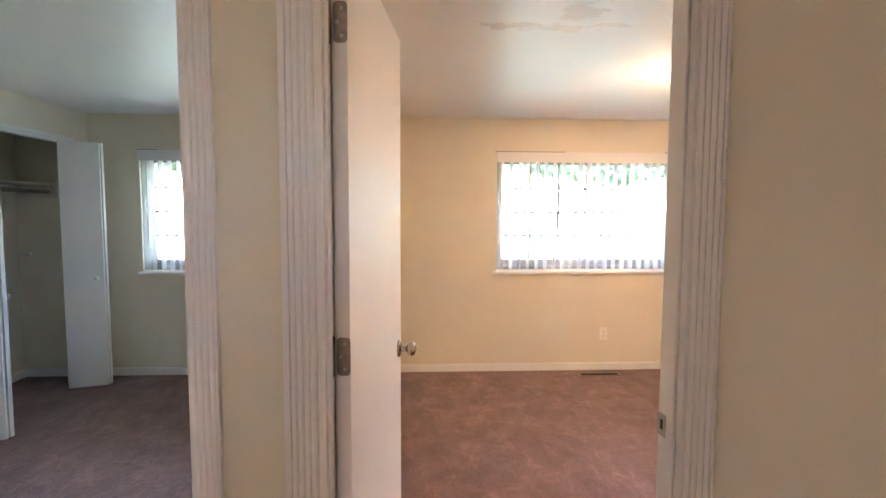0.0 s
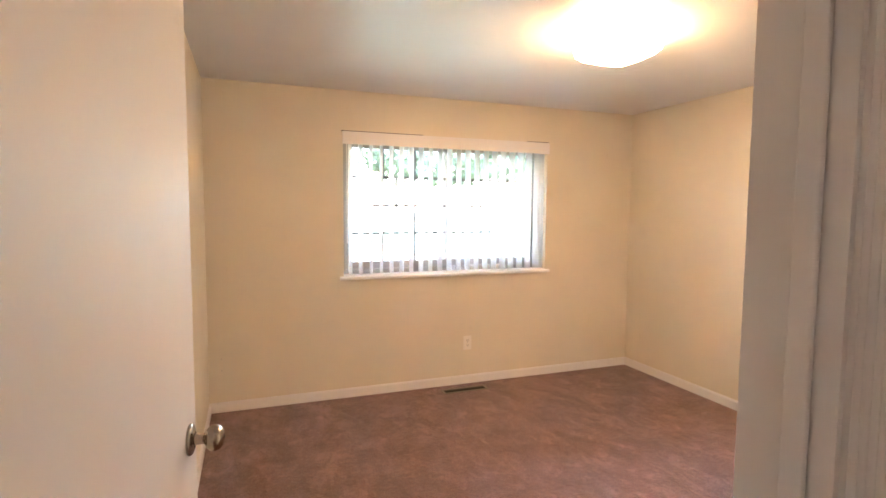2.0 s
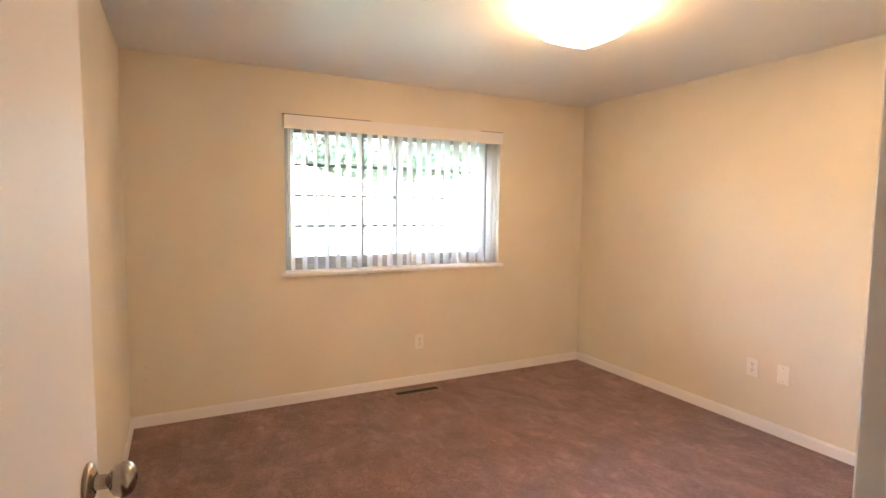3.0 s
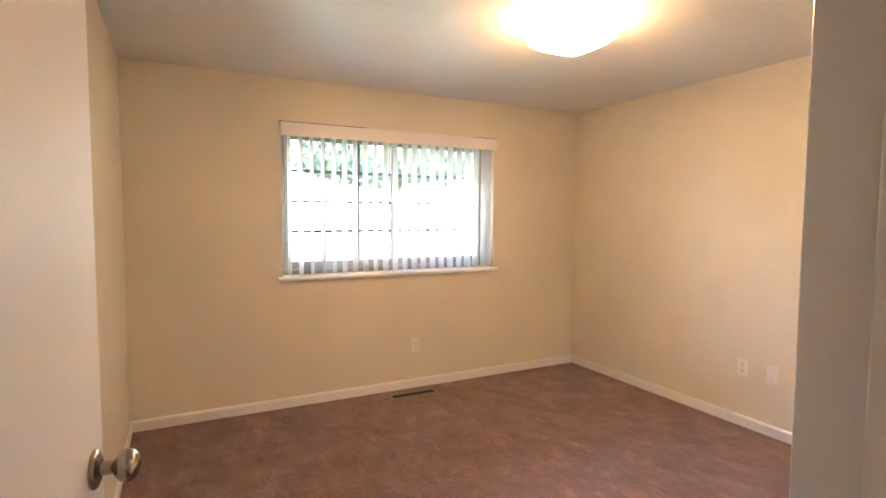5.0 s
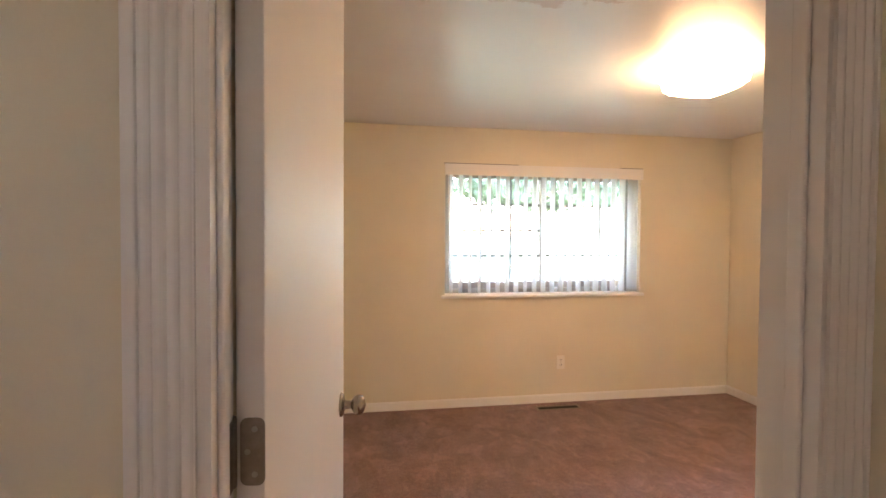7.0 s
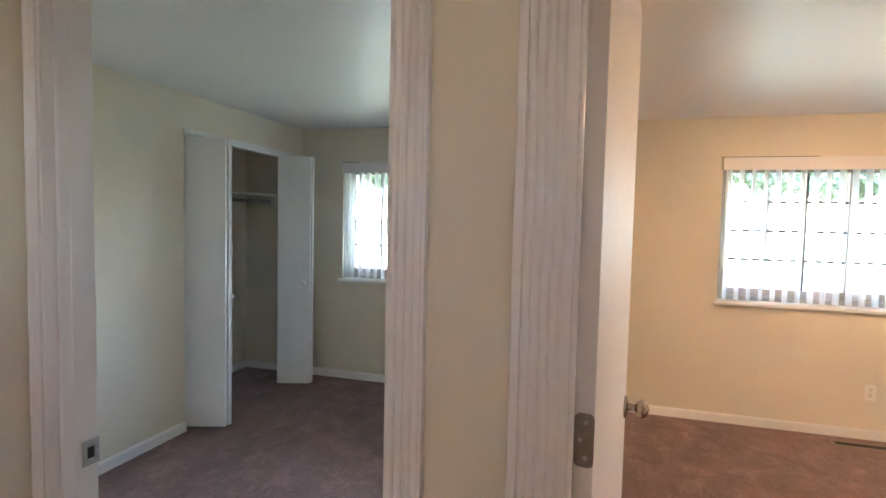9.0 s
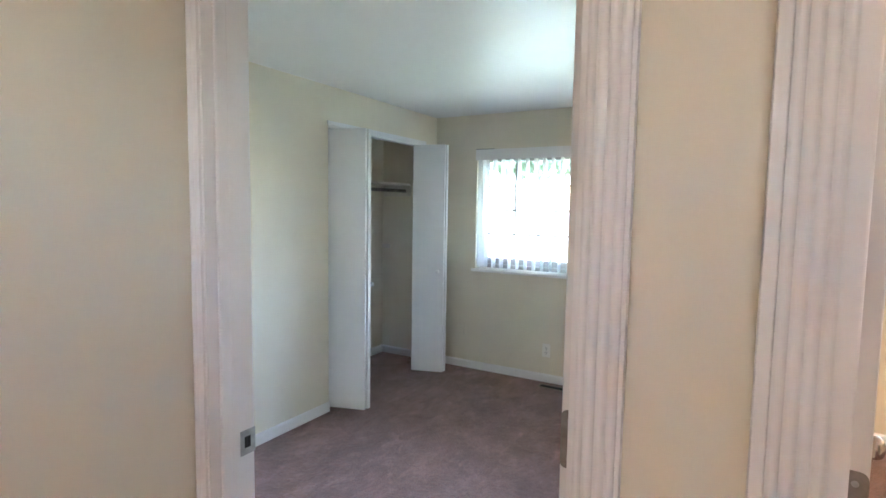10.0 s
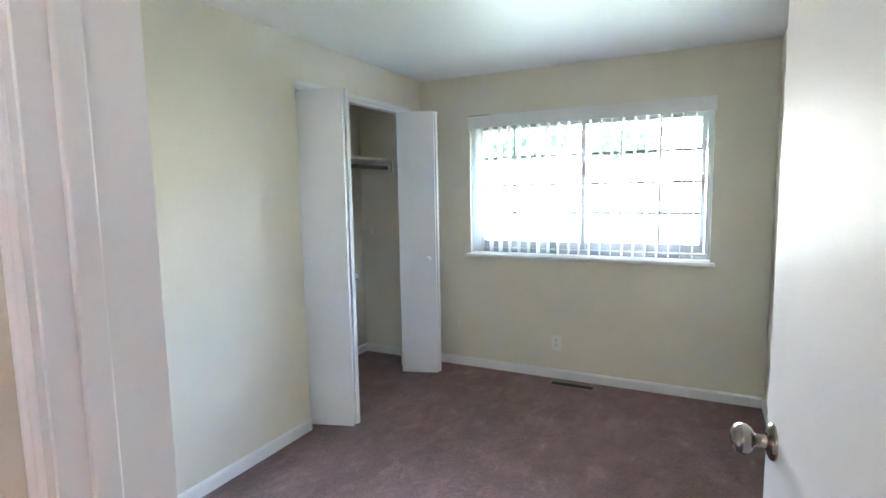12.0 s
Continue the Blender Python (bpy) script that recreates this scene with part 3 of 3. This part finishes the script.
# ---- closet ----
def bifold(y_jamb, side, out, label):
    """Two leaves folded together and standing out of the opening; side +1 hinges on the near jamb."""
    b = tagged(base("bifold_door", pose(out, y_jamb, 0)), label, "closet door", "bifold closet doors")
    lw, t, z0, z1 = 0.288, 0.028, 0.016, 2.045
    def leaf(px, py, ang, name):
        ob = part(name, box(0, lw, 0, t, z0, z1, 0.0022), M_bifold, b)
        ob.matrix_basis = pose(px, py, 0, 0, 0, ang)
        return ob
    if side > 0:
        a = leaf(0.0, 0.029, 18, "leaf")
        tip = Vector((lw * math.cos(radians(18)), 0.029 + lw * math.sin(radians(18))))
        c = leaf(tip.x - lw * math.cos(radians(10)), tip.y + 0.032 + lw * math.sin(radians(10)), -10, "leaf")
        k = part("knob", add_lathe(bmesh.new(), [(0.008, 0), (0.008, 0.018), (0.017, 0.026), (0.018, 0.034), (0.013, 0.041), (0, 0.043)], pose(lw - 0.024, t, 0.93, -90, 0, 0), 18), M_bifold, c, "small white knob", True)
    else:
        a = leaf(0.0, -0.150, 18, "leaf")
        tip = Vector((lw * math.cos(radians(18)), -0.150 + lw * math.sin(radians(18))))
        c = leaf(tip.x - lw * math.cos(radians(4)), tip.y + 0.031 + lw * math.sin(radians(4)), -4, "leaf")
        k = part("knob", add_lathe(bmesh.new(), [(0.008, 0), (0.008, 0.012), (0.017, 0.018), (0.018, 0.024), (0.013, 0.030), (0, 0.032)], pose(lw - 0.05, 0, 0.93, 90, 0, 0), 18), M_bifold, a, "small white knob", True)
    for hz in (0.25, 0.98, 1.72):
        part("hinge", add_lathe(bmesh.new(), [(0, hz - 0.03), (0.004, hz - 0.03), (0.004, hz + 0.03), (0, hz + 0.03)], pose(tip.x - 0.001, tip.y + 0.030, 0), 10), M_bifold, b)
    return b


bifold(CL0, 1, -2.890, "white bifold closet door folded open, near pair of leaves")
bifold(CL1 - 0.02, -1, -2.855, "white bifold closet door folded open, pair beside the window wall")
tagged(mesh_ob("trim_closet_track", box(WEST - 0.06, WEST + 0.003, CL0, CL1, CL_TOP - 0.03, CL_TOP - 0.001, 0.002), M_bifold), "white painted track above the closet doors", "trim", kind="structure")
tagged(mesh_ob("trim_closet_head", box(WEST + 0.001, WEST + 0.011, CL0 - 0.012, CL1 + 0.03, CL_TOP - 0.008, CL_TOP + 0.022, 0.002), M_bifold), "thin white painted strip along the closet head", "trim", kind="structure")

shelf = tagged(base("closet_shelf", pose(0, 0, 0)), "painted wooden closet shelf on cleats", "shelf")
part("board", box(CL_BACK + 0.002, -3.15, 1.467, FAR - 0.002, 1.706, 1.725, 0.002), M_shelf, shelf)
part("cleat", box(CL_BACK + 0.002, CL_BACK + 0.02, 1.467, FAR - 0.002, 1.65, 1.705), M_shelf, shelf)
part("cleat", box(CL_BACK + 0.021, -3.14, FAR - 0.022, FAR - 0.002, 1.60, 1.705), M_shelf, shelf)
rod = tagged(base("closet_rod", pose(-3.19, 0, 1.652)), "steel closet rod under the shelf", "closet rod")
part("pole", add_lathe(bmesh.new(), [(0.016, 1.467), (0.016, FAR - 0.023)], pose(0, 0, 0, -90, 0, 0), 18), M_rod, rod, "", True)
part("socket", add_lathe(bmesh.new(), [(0, FAR - 0.036), (0.027, FAR - 0.036), (0.027, FAR - 0.0225), (0, FAR - 0.0225)], pose(0, 0, 0, -90, 0, 0), 18), M_shelf, rod)
low = tagged(base("wall_cleat", pose(0, 0, 0)), "short painted wooden cleat low on the closet wall", "cleat")
part("strip", box(CL_BACK + 0.002, CL_BACK + 0.10, FAR - 0.020, FAR - 0.002, 1.08, 1.12, 0.002), M_shelf, low)


# ---- ceiling lamps: the warm room's, and an added one for the hall ----
def ceiling_lamp(x, y, h, drop, glass, label):
    l = tagged(base("ceiling_lamp", pose(x, y, H)), label, "ceiling lamp", "ceiling lamps")
    part("canopy", box(-h * 0.9, h * 0.9, -h * 0.9, h * 0.9, -0.022, -0.0005, 0.004), M_trim, l)
    bm = bmesh.new()
    n = 16
    grid = [[None] * (n + 1) for _ in range(n + 1)]
    for i in range(n + 1):
        for j in range(n + 1):
            u, v = 2 * i / n - 1, 2 * j / n - 1
            e = max(abs(u), abs(v))
            z = -drop + (drop - 0.05) * (0.2 * (u * u + v * v) / 2 + 0.8 * e ** 10)
            grid[i][j] = bm.verts.new((u * h, v * h, z))
    for i in range(n):
        for j in range(n):
            bm.faces.new((grid[i][j], grid[i + 1][j], grid[i + 1][j + 1], grid[i][j + 1]))
    bmesh.ops.solidify(bm, geom=bm.faces, thickness=0.004)
    part("shade", bm, glass, l, "glowing square bent-glass shade", True)
    part("finial", add_lathe(bmesh.new(), [(0, -drop - 0.022), (0.007, -drop - 0.02), (0.009, -drop - 0.012), (0.006, -drop - 0.004), (0.012, -drop), (0.012, -drop + 0.004)], Matrix(), 16), M_nickel, l, "", True)
    return l


ceiling_lamp(1.81, 1.825, 0.165, 0.14, M_lampglass, "lit square glass ceiling lamp, warm white")
# added behind the camera's start, unseen, to brighten the hall walls
ceiling_lamp(-0.30, -2.0, 0.15, 0.10, M_hallfill, "unseen square glass ceiling lamp added to light the hall")


# ---- outside: added eave, lawn and trees ----
# unseen blocker: leaves only low sky to reach the floor, hides the sun
tagged(mesh_ob("trim_added_eave", box(CL_BACK - 1.0, EAST + 1.0, FAR + 0.302, FAR + 1.70, H - 0.115, H + 0.02, 0.004), M_trim), "unseen deep white boxed eave added to keep high sky and sun off the windows", "eave", kind="structure")
tagged(mesh_ob("ground", box(-400, 400, -400, 800, -0.6, -0.35), M_grass), "mown green lawn", "lawn", kind="structure")


def tree(x, y, height, spread, seed):
    rng = random.Random(seed)
    t = tagged(base("tree", pose(x, y, -0.35)), "leafy green broadleaf tree beyond the lawn", "tree", "trees beyond the lawn")
    bm = bmesh.new()
    add_lathe(bm, [(0.28, 0), (0.2, 0.6), (0.16, height * 0.5), (0.05, height * 0.85), (0, height * 0.9)], None, 10)
    for i in range(7):
        a, z = rng.uniform(0, 360), height * rng.uniform(0.25, 0.6)
        add_lathe(bm, [(0.07, 0), (0.04, spread * 0.5), (0, spread * 0.9)], pose(0, 0, z, rng.uniform(35, 65), 0, a), 7)
    part("trunk", bm, M_bark, t)
    bm = bmesh.new()
    for i in range(2400):
        d = Vector((rng.gauss(0, 1), rng.gauss(0, 1), rng.gauss(0, 1))).normalized() * rng.uniform(0.55, 1.0)
        wob = 0.75 + 0.35 * noise.noise(d * 2.2 + Vector((seed, 0, 0)))
        p = Vector((d.x * spread * wob, d.y * spread * wob, height * 0.66 + d.z * height * 0.34 * wob))
        m = Matrix.Translation(p) @ Euler((rng.uniform(0, 6), rng.uniform(0, 6), rng.uniform(0, 6))).to_matrix().to_4x4()
        s = rng.uniform(0.25, 0.55)
        vs = [bm.verts.new(m @ Vector(q)) for q in ((-s, 0, 0), (0, -s * 0.5, 0.05), (s, 0, 0), (0, s * 0.5, 0.05))]
        bm.faces.new(vs)
    part("crown", bm, M_leaf, t)
    return t


for i in range(19):
    tree(-78 + i * 8.6 + 2.4 * math.sin(i * 2.3), 62 + 7 * math.sin(i * 1.7), 12.5 + 1.4 * math.sin(i * 3.1), 6.6 + 0.8 * math.cos(i), i + 1)
